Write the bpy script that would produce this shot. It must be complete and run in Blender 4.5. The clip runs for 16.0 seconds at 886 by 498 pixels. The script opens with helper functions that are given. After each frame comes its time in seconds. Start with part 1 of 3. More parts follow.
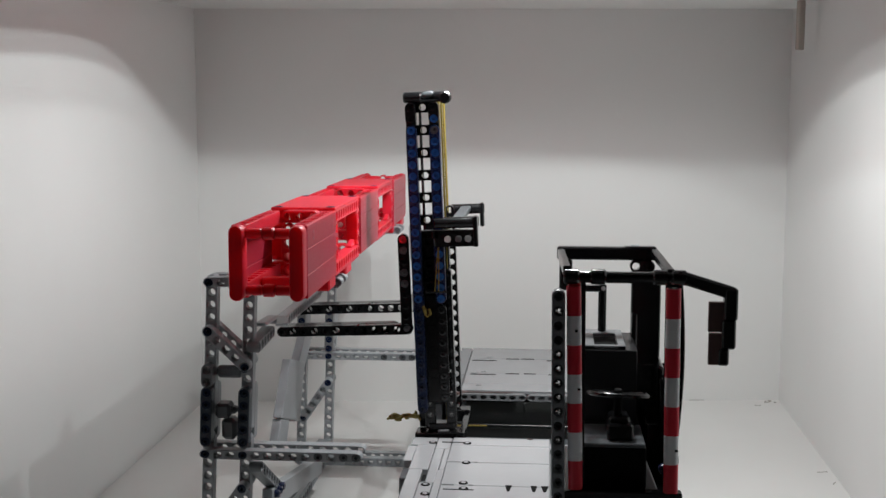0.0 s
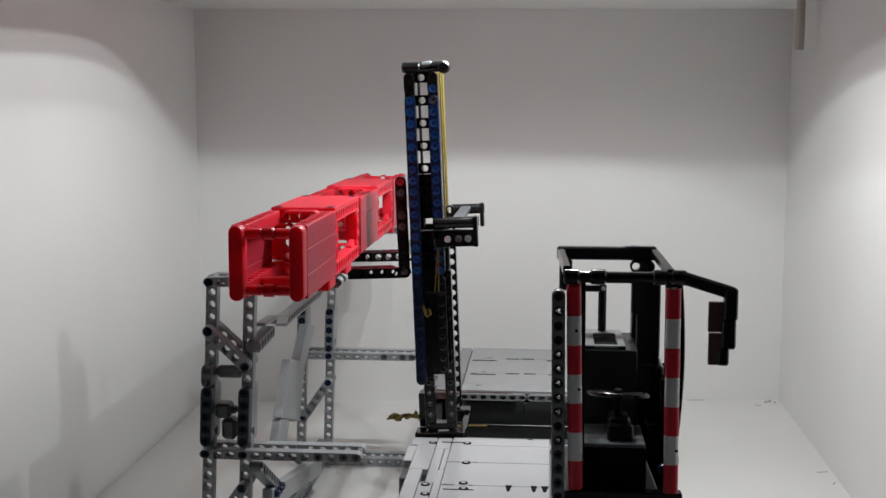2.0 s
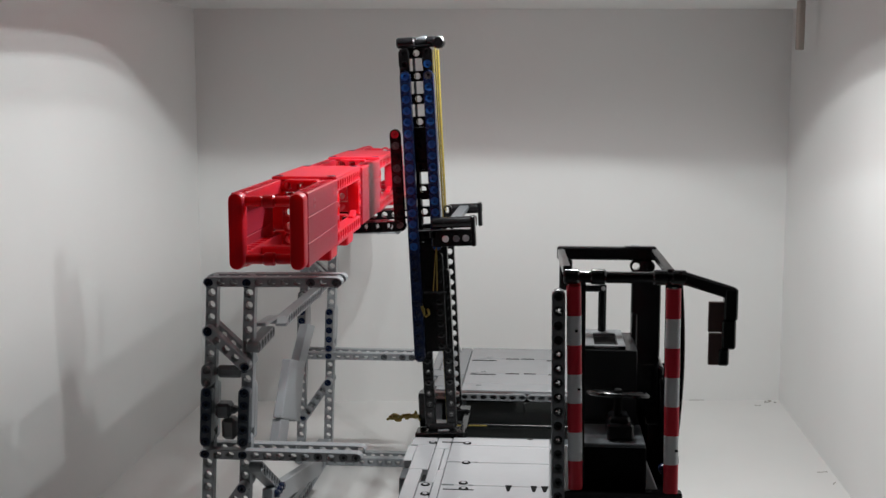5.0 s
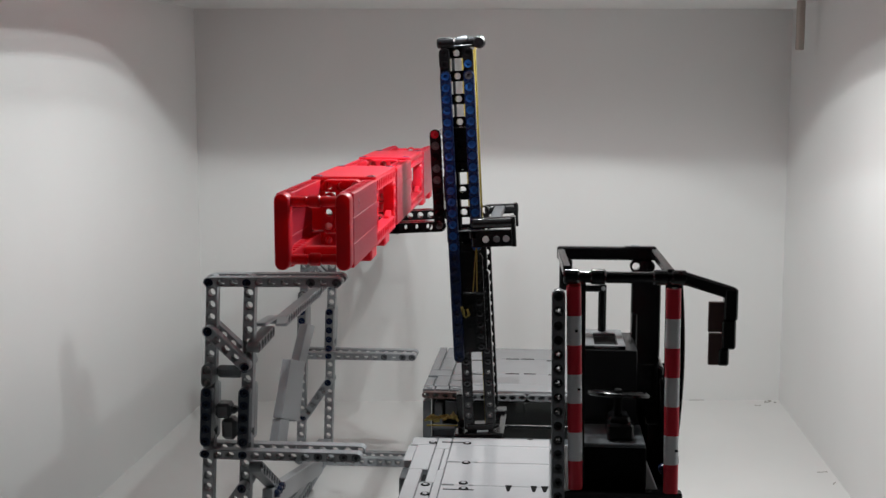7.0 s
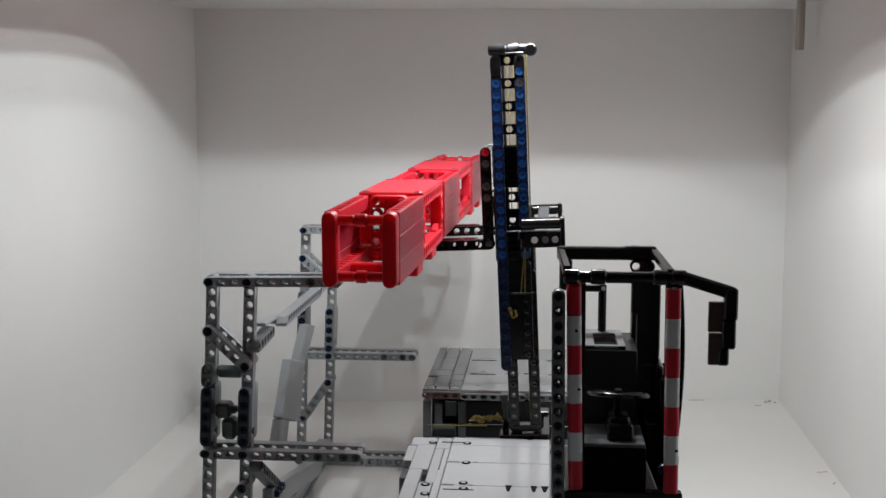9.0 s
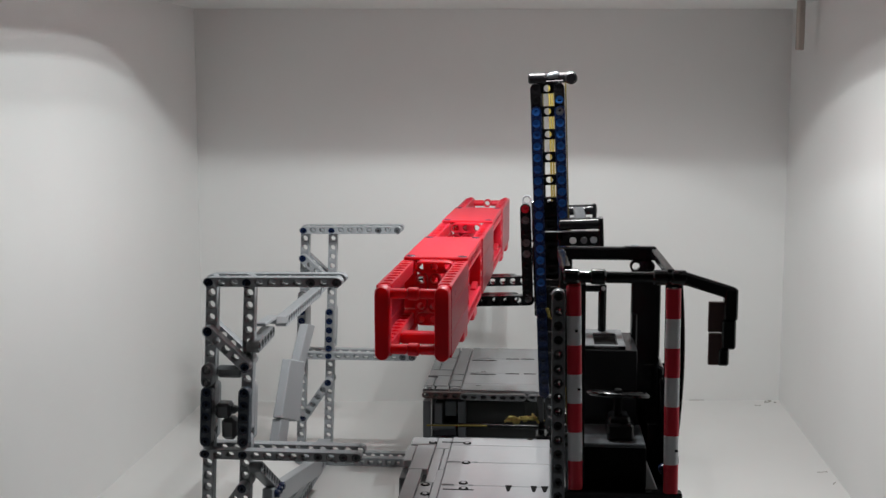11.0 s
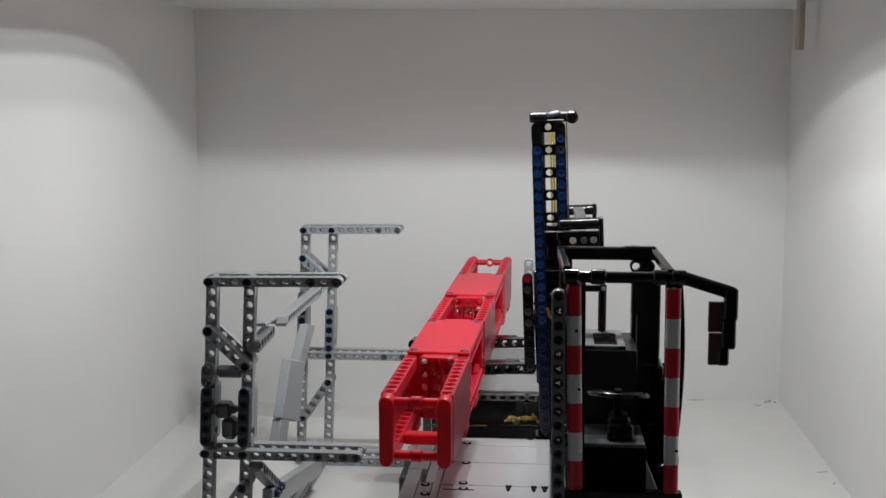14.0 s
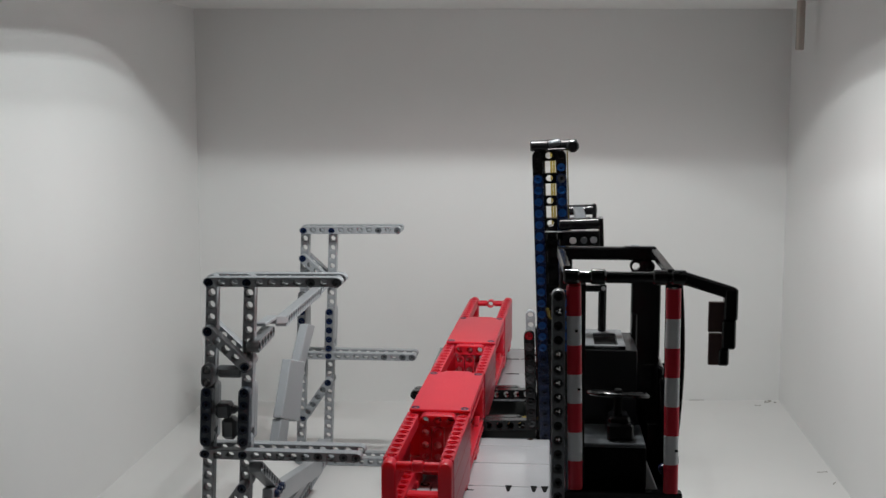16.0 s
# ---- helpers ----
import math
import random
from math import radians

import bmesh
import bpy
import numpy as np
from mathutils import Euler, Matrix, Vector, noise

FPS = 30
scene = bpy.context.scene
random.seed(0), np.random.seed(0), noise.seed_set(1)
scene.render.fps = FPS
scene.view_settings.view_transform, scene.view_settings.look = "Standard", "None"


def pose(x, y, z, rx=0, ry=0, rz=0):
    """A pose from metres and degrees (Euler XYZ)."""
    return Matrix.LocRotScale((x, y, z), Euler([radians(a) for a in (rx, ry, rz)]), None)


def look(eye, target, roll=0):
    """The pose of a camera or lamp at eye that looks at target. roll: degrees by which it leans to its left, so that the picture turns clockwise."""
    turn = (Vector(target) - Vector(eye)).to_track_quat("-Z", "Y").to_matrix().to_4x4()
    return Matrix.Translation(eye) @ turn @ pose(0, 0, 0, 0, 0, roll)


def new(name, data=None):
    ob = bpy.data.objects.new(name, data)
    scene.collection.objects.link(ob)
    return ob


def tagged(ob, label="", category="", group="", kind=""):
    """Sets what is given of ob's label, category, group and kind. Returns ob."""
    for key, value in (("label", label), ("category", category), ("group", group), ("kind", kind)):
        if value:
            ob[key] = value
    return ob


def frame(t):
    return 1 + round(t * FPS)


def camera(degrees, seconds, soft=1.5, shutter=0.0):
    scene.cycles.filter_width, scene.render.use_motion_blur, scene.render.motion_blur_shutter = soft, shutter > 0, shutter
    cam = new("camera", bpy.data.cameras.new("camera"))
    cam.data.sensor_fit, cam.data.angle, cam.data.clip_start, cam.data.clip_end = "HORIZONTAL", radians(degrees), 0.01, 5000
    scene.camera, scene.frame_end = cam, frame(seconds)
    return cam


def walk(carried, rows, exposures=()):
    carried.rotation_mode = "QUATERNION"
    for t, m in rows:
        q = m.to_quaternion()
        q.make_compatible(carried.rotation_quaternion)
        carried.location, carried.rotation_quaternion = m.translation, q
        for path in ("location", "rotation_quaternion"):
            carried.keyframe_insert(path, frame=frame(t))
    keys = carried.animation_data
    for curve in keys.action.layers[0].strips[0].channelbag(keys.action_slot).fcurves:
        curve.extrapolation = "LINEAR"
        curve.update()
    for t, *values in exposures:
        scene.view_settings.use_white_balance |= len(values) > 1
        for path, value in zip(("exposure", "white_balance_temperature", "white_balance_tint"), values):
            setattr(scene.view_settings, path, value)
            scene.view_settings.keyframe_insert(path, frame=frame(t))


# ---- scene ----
S = 0.008            # one building-brick module in metres

# ---------------------------------------------------------------- camera
EYE = Vector((0.0, 0.0, 41 * S))
YAW, PITCH = radians(4.973), radians(7.406)
AIM = Vector((-math.sin(YAW) * math.cos(PITCH), math.cos(YAW) * math.cos(PITCH), -math.sin(PITCH)))
cam = camera(40.0, 16.0, soft=1.5)
VIEW = look(EYE, EYE + AIM)
walk(cam, [(0.0, VIEW), (16.0, VIEW)], exposures=[(0.0, 0.0), (8.5, 0.0), (11.5, -0.08), (13.5, -0.15), (16.0, -0.2)])

# ---------------------------------------------------------------- light
world = bpy.data.worlds.new("world")
scene.world = world
world.use_nodes = True
world.node_tree.nodes["Background"].inputs[0].default_value = (0.80, 0.90, 1.0, 1)
world.node_tree.nodes["Background"].inputs[1].default_value = 0.05


def spot(name, at, watts, cone, blend, size, colour):
    lamp = bpy.data.lights.new(name, "SPOT")
    lamp.energy, lamp.spot_size, lamp.spot_blend = watts, radians(cone), blend
    lamp.shadow_soft_size, lamp.color = size, colour
    ob = new(name, lamp)
    ob.matrix_world = Matrix.Translation(Vector(at) * S)
    return ob


WARM = (1.0, 0.93, 0.925)
COOL = (0.915, 0.985, 0.985)
# a row of small bright lamps in a recess above the top board, and a warm fill lamp added under it
for lamp_x, watts in ((-9.0, 0.5), (-3.0, 1.35), (3.0, 1.0)):
    spot("ceiling_spot_and_fill", (lamp_x, 106.0, 55.4), watts, 168, 0.02, 0.0023, COOL)
spot("ceiling_spot_and_fill", (0.0, 106.0, 50.8), 1.42, 166, 0.38, 0.04, WARM)


# ---------------------------------------------------------------- materials
def plastic(name, colour, rough=0.28, grain=0.06, relief=0.04, scale=900.0, spec=0.5):
    """Moulded plastic: slightly uneven colour, dust, and fine surface relief."""
    m = bpy.data.materials.new(name)
    m.use_nodes = True
    n, l = m.node_tree.nodes, m.node_tree.links
    b = n["Principled BSDF"]
    b.inputs["Specular IOR Level"].default_value = spec
    co = n.new("ShaderNodeTexCoord")
    big, fine = n.new("ShaderNodeTexNoise"), n.new("ShaderNodeTexNoise")
    big.inputs["Scale"].default_value, big.inputs["Detail"].default_value = scale * 0.06, 3
    fine.inputs["Scale"].default_value, fine.inputs["Detail"].default_value = scale, 4
    info = n.new("ShaderNodeObjectInfo")
    l.new(co.outputs["Object"], big.inputs["Vector"])
    l.new(co.outputs["Object"], fine.inputs["Vector"])
    mix = n.new("ShaderNodeMath")
    mix.operation = "ADD"
    l.new(big.outputs["Fac"], mix.inputs[0])
    l.new(info.outputs["Random"], mix.inputs[1])
    rng = n.new("ShaderNodeMapRange")
    rng.inputs[1].default_value, rng.inputs[2].default_value = 0.2, 1.6
    rng.inputs[3].default_value, rng.inputs[4].default_value = 1 - grain, 1 + grain
    l.new(mix.outputs[0], rng.inputs[0])
    hsv = n.new("ShaderNodeHueSaturation")
    hsv.inputs["Color"].default_value = (*colour, 1)
    l.new(rng.outputs[0], hsv.inputs["Value"])
    l.new(hsv.outputs[0], b.inputs["Base Color"])
    rr = n.new("ShaderNodeMapRange")
    rr.inputs[3].default_value, rr.inputs[4].default_value = rough * 0.75, rough * 1.35
    l.new(fine.outputs["Fac"], rr.inputs[0])
    l.new(rr.outputs[0], b.inputs["Roughness"])
    bump = n.new("ShaderNodeBump")
    bump.inputs["Strength"].default_value, bump.inputs["Distance"].default_value = relief, 0.0004
    l.new(fine.outputs["Fac"], bump.inputs["Height"])
    l.new(bump.outputs[0], b.inputs["Normal"])
    return m


def metal(name, colour, rough):
    m = plastic(name, colour, rough, 0.04, 0.02)
    m.node_tree.nodes["Principled BSDF"].inputs["Metallic"].default_value = 1.0
    return m


def painted(name, colour, rough=0.5, dirt=0.06):
    """Painted board: faint roller texture, soft smudges, a few small specks."""
    m = bpy.data.materials.new(name)
    m.use_nodes = True
    n, l = m.node_tree.nodes, m.node_tree.links
    b = n["Principled BSDF"]
    co = n.new("ShaderNodeTexCoord")
    smudge, fine = n.new("ShaderNodeTexNoise"), n.new("ShaderNodeTexNoise")
    smudge.inputs["Scale"].default_value, smudge.inputs["Detail"].default_value = 7, 6
    fine.inputs["Scale"].default_value, fine.inputs["Detail"].default_value = 420, 3
    l.new(co.outputs["Object"], smudge.inputs["Vector"])
    l.new(co.outputs["Object"], fine.inputs["Vector"])
    ramp = n.new("ShaderNodeMapRange")
    ramp.inputs[1].default_value, ramp.inputs[2].default_value = 0.3, 0.7
    ramp.inputs[3].default_value, ramp.inputs[4].default_value = 1 - dirt, 1.0
    l.new(smudge.outputs["Fac"], ramp.inputs[0])
    hsv = n.new("ShaderNodeHueSaturation")
    hsv.inputs["Color"].default_value = (*colour, 1)
    l.new(ramp.outputs[0], hsv.inputs["Value"])
    l.new(hsv.outputs[0], b.inputs["Base Color"])
    b.inputs["Roughness"].default_value = rough
    bump = n.new("ShaderNodeBump")
    bump.inputs["Strength"].default_value, bump.inputs["Distance"].default_value = 0.12, 0.0005
    l.new(fine.outputs["Fac"], bump.inputs["Height"])
    l.new(bump.outputs[0], b.inputs["Normal"])
    return m


M_WALL = painted("white_painted_board", (0.85, 0.85, 0.84), 0.55, 0.03)
M_FLOOR = painted("white_floor_board", (0.84, 0.835, 0.82), 0.42, 0.05)
M_SURROUND = painted("added_surround_grey", (0.20, 0.195, 0.19), 0.8, 0.1)
M_GREY = plastic("light_grey_plastic", (0.34, 0.36, 0.38), 0.30)
M_DGREY = plastic("dark_grey_plastic", (0.11, 0.12, 0.13), 0.32)
M_MGREY = plastic("mid_grey_plastic", (0.20, 0.21, 0.22), 0.32)
# near rack beams: the grey with its shade put into the colour
M_GREY_SHADED = plastic("shaded_grey_plastic", (0.05, 0.062, 0.078), 0.3)
M_BLACK = plastic("black_plastic", (0.008, 0.008, 0.009), 0.16, spec=0.42)
M_WHITE = plastic("white_plastic", (0.66, 0.67, 0.68), 0.24)
M_SILVER = plastic("light_deck_plastic", (0.50, 0.51, 0.53), 0.15)
# rear deck greys, darkened for the shade of mast and girder
M_DECK = plastic("shaded_deck_panel", (0.34, 0.35, 0.365), 0.16, 0.08)
M_TILE = plastic("shaded_deck_tile", (0.22, 0.23, 0.245), 0.17, 0.12)
M_RED = plastic("red_plastic", (0.76, 0.020, 0.046), 0.36, spec=0.38)
for socket, value in (("Subsurface Weight", 0.7), ("Subsurface Radius", (1.0, 0.25, 0.2)), ("Subsurface Scale", 0.012)):
    M_RED.node_tree.nodes["Principled BSDF"].inputs[socket].default_value = value
M_SOCKET = plastic("red_socket_plastic", (0.70, 0.020, 0.045), 0.3)
M_DRED = plastic("red_print", (0.70, 0.016, 0.042), 0.35)
M_STRIPE = plastic("white_print", (0.84, 0.84, 0.86), 0.35)
M_BLUE = plastic("blue_plastic", (0.004, 0.014, 0.055), 0.26)
# near rack pins: the blue darkened to stand in shade
M_BLUE_SHADED = plastic("shaded_blue_pin", (0.004, 0.012, 0.035), 0.3)
# upper mast pins: a brighter blue with the light put into the colour
M_PINBLUE_LIT = plastic("glossy_blue_pin_lit", (0.03, 0.15, 0.5), 0.16, spec=0.8)
M_YELLOW = plastic("yellow_string", (0.19, 0.145, 0.022), 0.75, 0.12, 0.3)
M_TAIL = plastic("bright_yellow_string", (0.36, 0.29, 0.08), 0.75, 0.12, 0.3)
M_STEEL = metal("brushed_steel", (0.45, 0.40, 0.36), 0.3)
M_MAROON = plastic("maroon_plastic", (0.10, 0.055, 0.05), 0.3)
M_STAIN = plastic("grey_filler", (0.42, 0.40, 0.37), 0.8)
M_PIN = plastic("glossy_dark_pin", (0.014, 0.014, 0.016), 0.10, spec=0.8)
# shade of recesses and unlit parts, put into a matt black
M_SHADE_BLACK = plastic("matt_shade_black", (0.006, 0.006, 0.006), 0.7, spec=0.1)
M_CHAR = plastic("charcoal_plastic", (0.014, 0.0145, 0.016), 0.3)
M_CLEAR = plastic("smoky_panel", (0.04, 0.042, 0.04), 0.15)


# ---------------------------------------------------------------- mesh helpers
def finish(bm, name, mat, smooth=True, flip=True):
    if flip:
        bmesh.ops.recalc_face_normals(bm, faces=bm.faces)
    me = bpy.data.meshes.new(name)
    bm.to_mesh(me)
    bm.free()
    me.materials.append(mat)
    if smooth:
        me.shade_smooth()
        me.set_sharp_from_angle(angle=radians(32))
    return me


def part(name, bm, mat, parent, label="", m=None):
    ob = new(name, bm if isinstance(bm, bpy.types.Mesh) else finish(bm, name, mat))
    ob.parent = parent
    if m is not None:
        ob.matrix_basis = m
    if label:
        tagged(ob, label)
    return ob


def empty(name, m=None):
    ob = new(name)
    ob.empty_display_size = 0.01
    if m is not None:
        ob.matrix_basis = m
    return ob


def box_bm(x0, x1, y0, y1, z0, z1, bevel=0.06, bm=None, seg=1):
    """A bevelled box; measures in modules."""
    own = bm is None
    bm = bm or bmesh.new()
    g = bmesh.ops.create_cube(bm, size=1.0)
    for v in g["verts"]:
        v.co = Vector(((x0 + x1) / 2 + v.co.x * (x1 - x0), (y0 + y1) / 2 + v.co.y * (y1 - y0), (z0 + z1) / 2 + v.co.z * (z1 - z0))) * S
    if bevel:
        edges = list({e for v in g["verts"] for e in v.link_edges})
        bmesh.ops.bevel(bm, geom=edges, offset=bevel * S, segments=seg, affect="EDGES", profile=0.6)
    return bm


def rod_bm(a, b, r, bm=None, n=14, round_ends=False):
    """A rod from a to b, measures in modules, with softened ends."""
    bm = bm or bmesh.new()
    a, b = Vector(a) * S, Vector(b) * S
    d = (b - a)
    q = d.to_track_quat("Z", "Y").to_matrix().to_4x4()
    L, r = d.length, r * S
    c = min(0.25 * r, 0.2 * L)
    prof = [(0.0, r - c), (c, r), (L - c, r), (L, r - c)]
    if round_ends:
        prof = [(0, r * .35), (r * .3, r * .78), (r * .75, r), (L - r * .75, r), (L - r * .3, r * .78), (L, r * .35)]
    rings = []
    for h, rad in prof:
        rings.append([bm.verts.new(a + q @ Vector((rad * math.cos(2 * math.pi * k / n), rad * math.sin(2 * math.pi * k / n), h))) for k in range(n)])
    for r0, r1 in zip(rings, rings[1:]):
        for k in range(n):
            bm.faces.new((r0[k], r0[(k + 1) % n], r1[(k + 1) % n], r1[k]))
    bm.faces.new(rings[0][::-1])
    bm.faces.new(rings[-1])
    return bm


BEAMS = {}


def beam_mesh(n, mat, seg=12):
    """A studless beam of n holes along x, holes along y, rounded ends; first hole at the origin."""
    key = (n, mat.name)
    if key in BEAMS:
        return BEAMS[key]
    hx, hz, th = 0.5, 0.46, 0.48
    verts, faces = [], []

    def ring(pts, y):
        k = len(verts)
        verts.extend((p[0] * S, y * S, p[1] * S) for p in pts)
        return list(range(k, k + len(pts)))

    def strip(a, b):
        for k in range(len(a)):
            faces.append((a[k], a[(k + 1) % len(a)], b[(k + 1) % len(b)], b[k]))

    for i in range(n):
        outer, edge = [], []
        for k in range(seg):
            a = 2 * math.pi * (k + 0.5) / seg
            c, s = math.cos(a), math.sin(a)
            if (i == 0 and c < 0) or (i == n - 1 and c > 0):
                p = (c * hz, s * hz)
            else:
                t = min(hx / max(abs(c), 1e-6), hz / max(abs(s), 1e-6))
                p = (c * t, s * t)
                if abs(abs(c) - abs(s)) < 0.01:
                    p = (math.copysign(hx, c), math.copysign(hz, s))
            outer.append((p[0] + i, p[1]))
            inner_side = abs(abs(p[0]) - hx) < 1e-6 and not ((i == 0 and c < 0) or (i == n - 1 and c > 0))
            edge.append(inner_side)
        circ = [[(i + r * math.cos(2 * math.pi * (k + 0.5) / seg), r * math.sin(2 * math.pi * (k + 0.5) / seg)) for k in range(seg)] for r in (0.385, 0.30)]
        soft = [(x if e else i + (x - i) * 0.93, z * 0.93) for (x, z), e in zip(outer, edge)]
        levels = {}
        for side in (-1, 1):
            o = ring(outer, side * (th - 0.05))
            f = ring(soft, side * th)
            c1 = ring(circ[0], side * th)
            c2 = ring(circ[0], side * (th - 0.11))
            c3 = ring(circ[1], side * (th - 0.11))
            for a, b in ((o, f), (f, c1), (c1, c2), (c2, c3)):
                strip(a, b)
            levels[side] = (o, c3)
        strip(levels[-1][1], levels[1][1])
        a, b = levels[-1][0], levels[1][0]
        for k in range(seg):
            k2 = (k + 1) % seg
            if edge[k] and edge[k2]:
                continue
            faces.append((a[k], a[k2], b[k2], b[k]))
    me = bpy.data.meshes.new("beam")
    me.from_pydata(verts, [], faces)
    bm = bmesh.new()
    bm.from_mesh(me)
    bmesh.ops.remove_doubles(bm, verts=bm.verts, dist=1e-6)
    bpy.data.meshes.remove(me)
    BEAMS[key] = finish(bm, "beam", mat)
    return BEAMS[key]


def axes(at, along, holes):
    x, y = Vector(along).normalized(), Vector(holes).normalized()
    z = x.cross(y).normalized()
    y = z.cross(x)
    m = Matrix((x, y, z)).transposed().to_4x4()
    m.translation = Vector(at) * S
    return m


def beam(parent, n, at, along, holes=(0, 1, 0), mat=None, name="beam", label=""):
    return part(name, beam_mesh(n, mat or M_GREY), None, parent, label, axes(at, along, holes))


PINS = {}


def pin(parent, at, axis, mat, name="pin", length=0.2):
    """The collared end of a connector pin, with a hollow middle."""
    key = (mat.name, length)
    if key not in PINS:
        bm = bmesh.new()
        n = 12
        prof = [(0.0, 0.36), (length * 0.8, 0.36), (length, 0.31), (length, 0.16), (length - 0.3, 0.14)]
        rings = [[bm.verts.new(Vector((r * math.cos(2 * math.pi * k / n), r * math.sin(2 * math.pi * k / n), h)) * S) for k in range(n)] for h, r in prof]
        for r0, r1 in zip(rings, rings[1:]):
            for k in range(n):
                bm.faces.new((r0[k], r0[(k + 1) % n], r1[(k + 1) % n], r1[k]))
        bm.faces.new(rings[-1])
        PINS[key] = finish(bm, "pin", mat, flip=False)
    q = Vector(axis).to_track_quat("Z", "Y").to_matrix().to_4x4()
    q.translation = Vector(at) * S
    return part(name, PINS[key], None, parent, "", q)


def hollow_pin(parent, at, mat):
    """A hollow connector along y through one hole of a beam, with a slotted lip."""
    key = ("hollow", mat.name)
    if key not in PINS:
        bm = bmesh.new()
        n = 12
        rings = []
        for h, lip in ((-.40, 0), (-.40, 1), (.40, 1), (.40, 0)):
            rings.append([bm.verts.new(Vector(((0.30 if not lip else (0.18 if k % 4 else 0.07)) * math.cos(2 * math.pi * k / n), h, (0.30 if not lip else (0.18 if k % 4 else 0.07)) * math.sin(2 * math.pi * k / n))) * S) for k in range(n)])
        for a in range(4):
            r0, r1 = rings[a], rings[(a + 1) % 4]
            for k in range(n):
                bm.faces.new((r0[k], r0[(k + 1) % n], r1[(k + 1) % n], r1[k]))
        PINS[key] = finish(bm, "pin", mat)
    return part("pin", PINS[key], None, parent, "", Matrix.Translation(Vector(at) * S))


def slab(name, mat, x0, x1, y0, y1, z0, z1, parent=None, bevel=0.06, label=""):
    return part(name, box_bm(x0, x1, y0, y1, z0, z1, bevel), mat, parent, label)


def join_boxes(*boxes, bevel=0.05):
    bm = bmesh.new()
    for b in boxes:
        box_bm(*b, bevel=bevel, bm=bm)
    return bm


# ---------------------------------------------------------------- the white box
FRONT = 46.0          # front edge of the floor board
MOUTH = 72.0          # front edge of the walls and top board
XL, XR, TOP = -45.4, 31.0, 51.4
YBL, YBR = 154.5, 162.2
TURN = math.atan2(YBR - YBL, XR - XL)   # the back wall stands slightly askew


def structure(ob, label, category):
    return tagged(ob, label, category, kind="structure")


def prism(name, mat, corners, z0, z1):
    bm = bmesh.new()
    lo = [bm.verts.new(Vector((x, y, z0)) * S) for x, y in corners]
    hi = [bm.verts.new(Vector((x, y, z1)) * S) for x, y in corners]
    bm.faces.new(lo[::-1]), bm.faces.new(hi)
    for k in range(len(lo)):
        bm.faces.new((lo[k], lo[(k + 1) % len(lo)], hi[(k + 1) % len(lo)], hi[k]))
    return part(name, finish(bm, name, mat, smooth=False), None, None)


structure(prism("floor", M_FLOOR, [(XL - 2, FRONT), (XR + 2, FRONT), (XR + 2, YBR + 2.2), (XL - 2, YBL + 1.8)], -2, 0), "white painted floor board of the display box", "floor")
structure(prism("wall_back", M_WALL, [(XL - 2, YBL), (XR + 2, YBR + 0.2), (XR + 2, YBR + 2.2), (XL - 2, YBL + 2)], 0.0, TOP), "plain white painted back wall of the box", "wall")
structure(prism("wall_west", M_WALL, [(XL - 2, MOUTH), (XL, MOUTH), (XL, YBL + 0.2), (XL - 2, YBL)], 0.0, TOP), "plain white painted side wall of the box", "wall")
structure(prism("wall_east", M_WALL, [(XR, MOUTH), (XR + 2, MOUTH), (XR + 2, YBR + 0.2), (XR, YBR)], 0.0, TOP), "plain white painted side wall of the box", "wall")


def board_with_opening(name, mat, corners, centre, half, power, z0, z1, n=96):
    """A flat board with a rounded oblong opening through it."""
    cx, cy = centre
    rim, edge = [], []
    for k in range(n):
        a = 2 * math.pi * (k + 0.5) / n
        c, q = math.cos(a), math.sin(a)
        ct, qt = math.cos(a - TURN), math.sin(a - TURN)
        r = (abs(ct / half[0]) ** power + abs(qt / half[1]) ** power) ** (-1 / power)
        rim.append((cx + r * c, cy + r * q))
        far = []
        for (x0, y0), (x1, y1) in zip(corners, corners[1:] + corners[:1]):
            ex, ey = x1 - x0, y1 - y0
            det = c * -ey + ex * q
            if abs(det) > 1e-9:
                d = ((x0 - cx) * -ey + ex * (y0 - cy)) / det
                u = (c * (y0 - cy) - q * (x0 - cx)) / det
                if d > 0 and -1e-6 <= u <= 1 + 1e-6:
                    far.append(d)
        edge.append((cx + min(far) * c, cy + min(far) * q))
    bm = bmesh.new()
    loops = [[bm.verts.new(Vector((x, y, z)) * S) for x, y in ring] for ring, z in ((rim, z0), (edge, z0), (edge, z1), (rim, z1))]
    for a, b in zip(loops, loops[1:] + loops[:1]):
        for k in range(n):
            bm.faces.new((a[k], a[(k + 1) % n], b[(k + 1) % n], b[k]))
    return part(name, finish(bm, name, mat, smooth=False), None, None)


# unseen opening and casing, added to set the light's edge on the walls
structure(board_with_opening("ceiling", M_WALL, [(XL - 2, MOUTH), (XR + 2, MOUTH), (XR + 2, YBR + 2.2), (XL - 2, YBL + 1.8)], (-3.85, 95.4), (13.35, 19.4), 6.0, TOP, TOP + 2), "white painted top board of the box with an added opening that shapes the light", "ceiling")
structure(part("ceiling_added_shroud", join_boxes((-24, 14, 73.5, 74, 53.4, 60), (-24, 14, 118, 118.5, 53.4, 60), (-24, -23.5, 74, 118, 53.4, 60), (13.5, 14, 74, 118, 53.4, 60), (-24, 14, 73.5, 118.5, 60, 60.5), bevel=0), M_SURROUND, None), "added unseen grey casing closed around the lamps above the box", "ceiling")

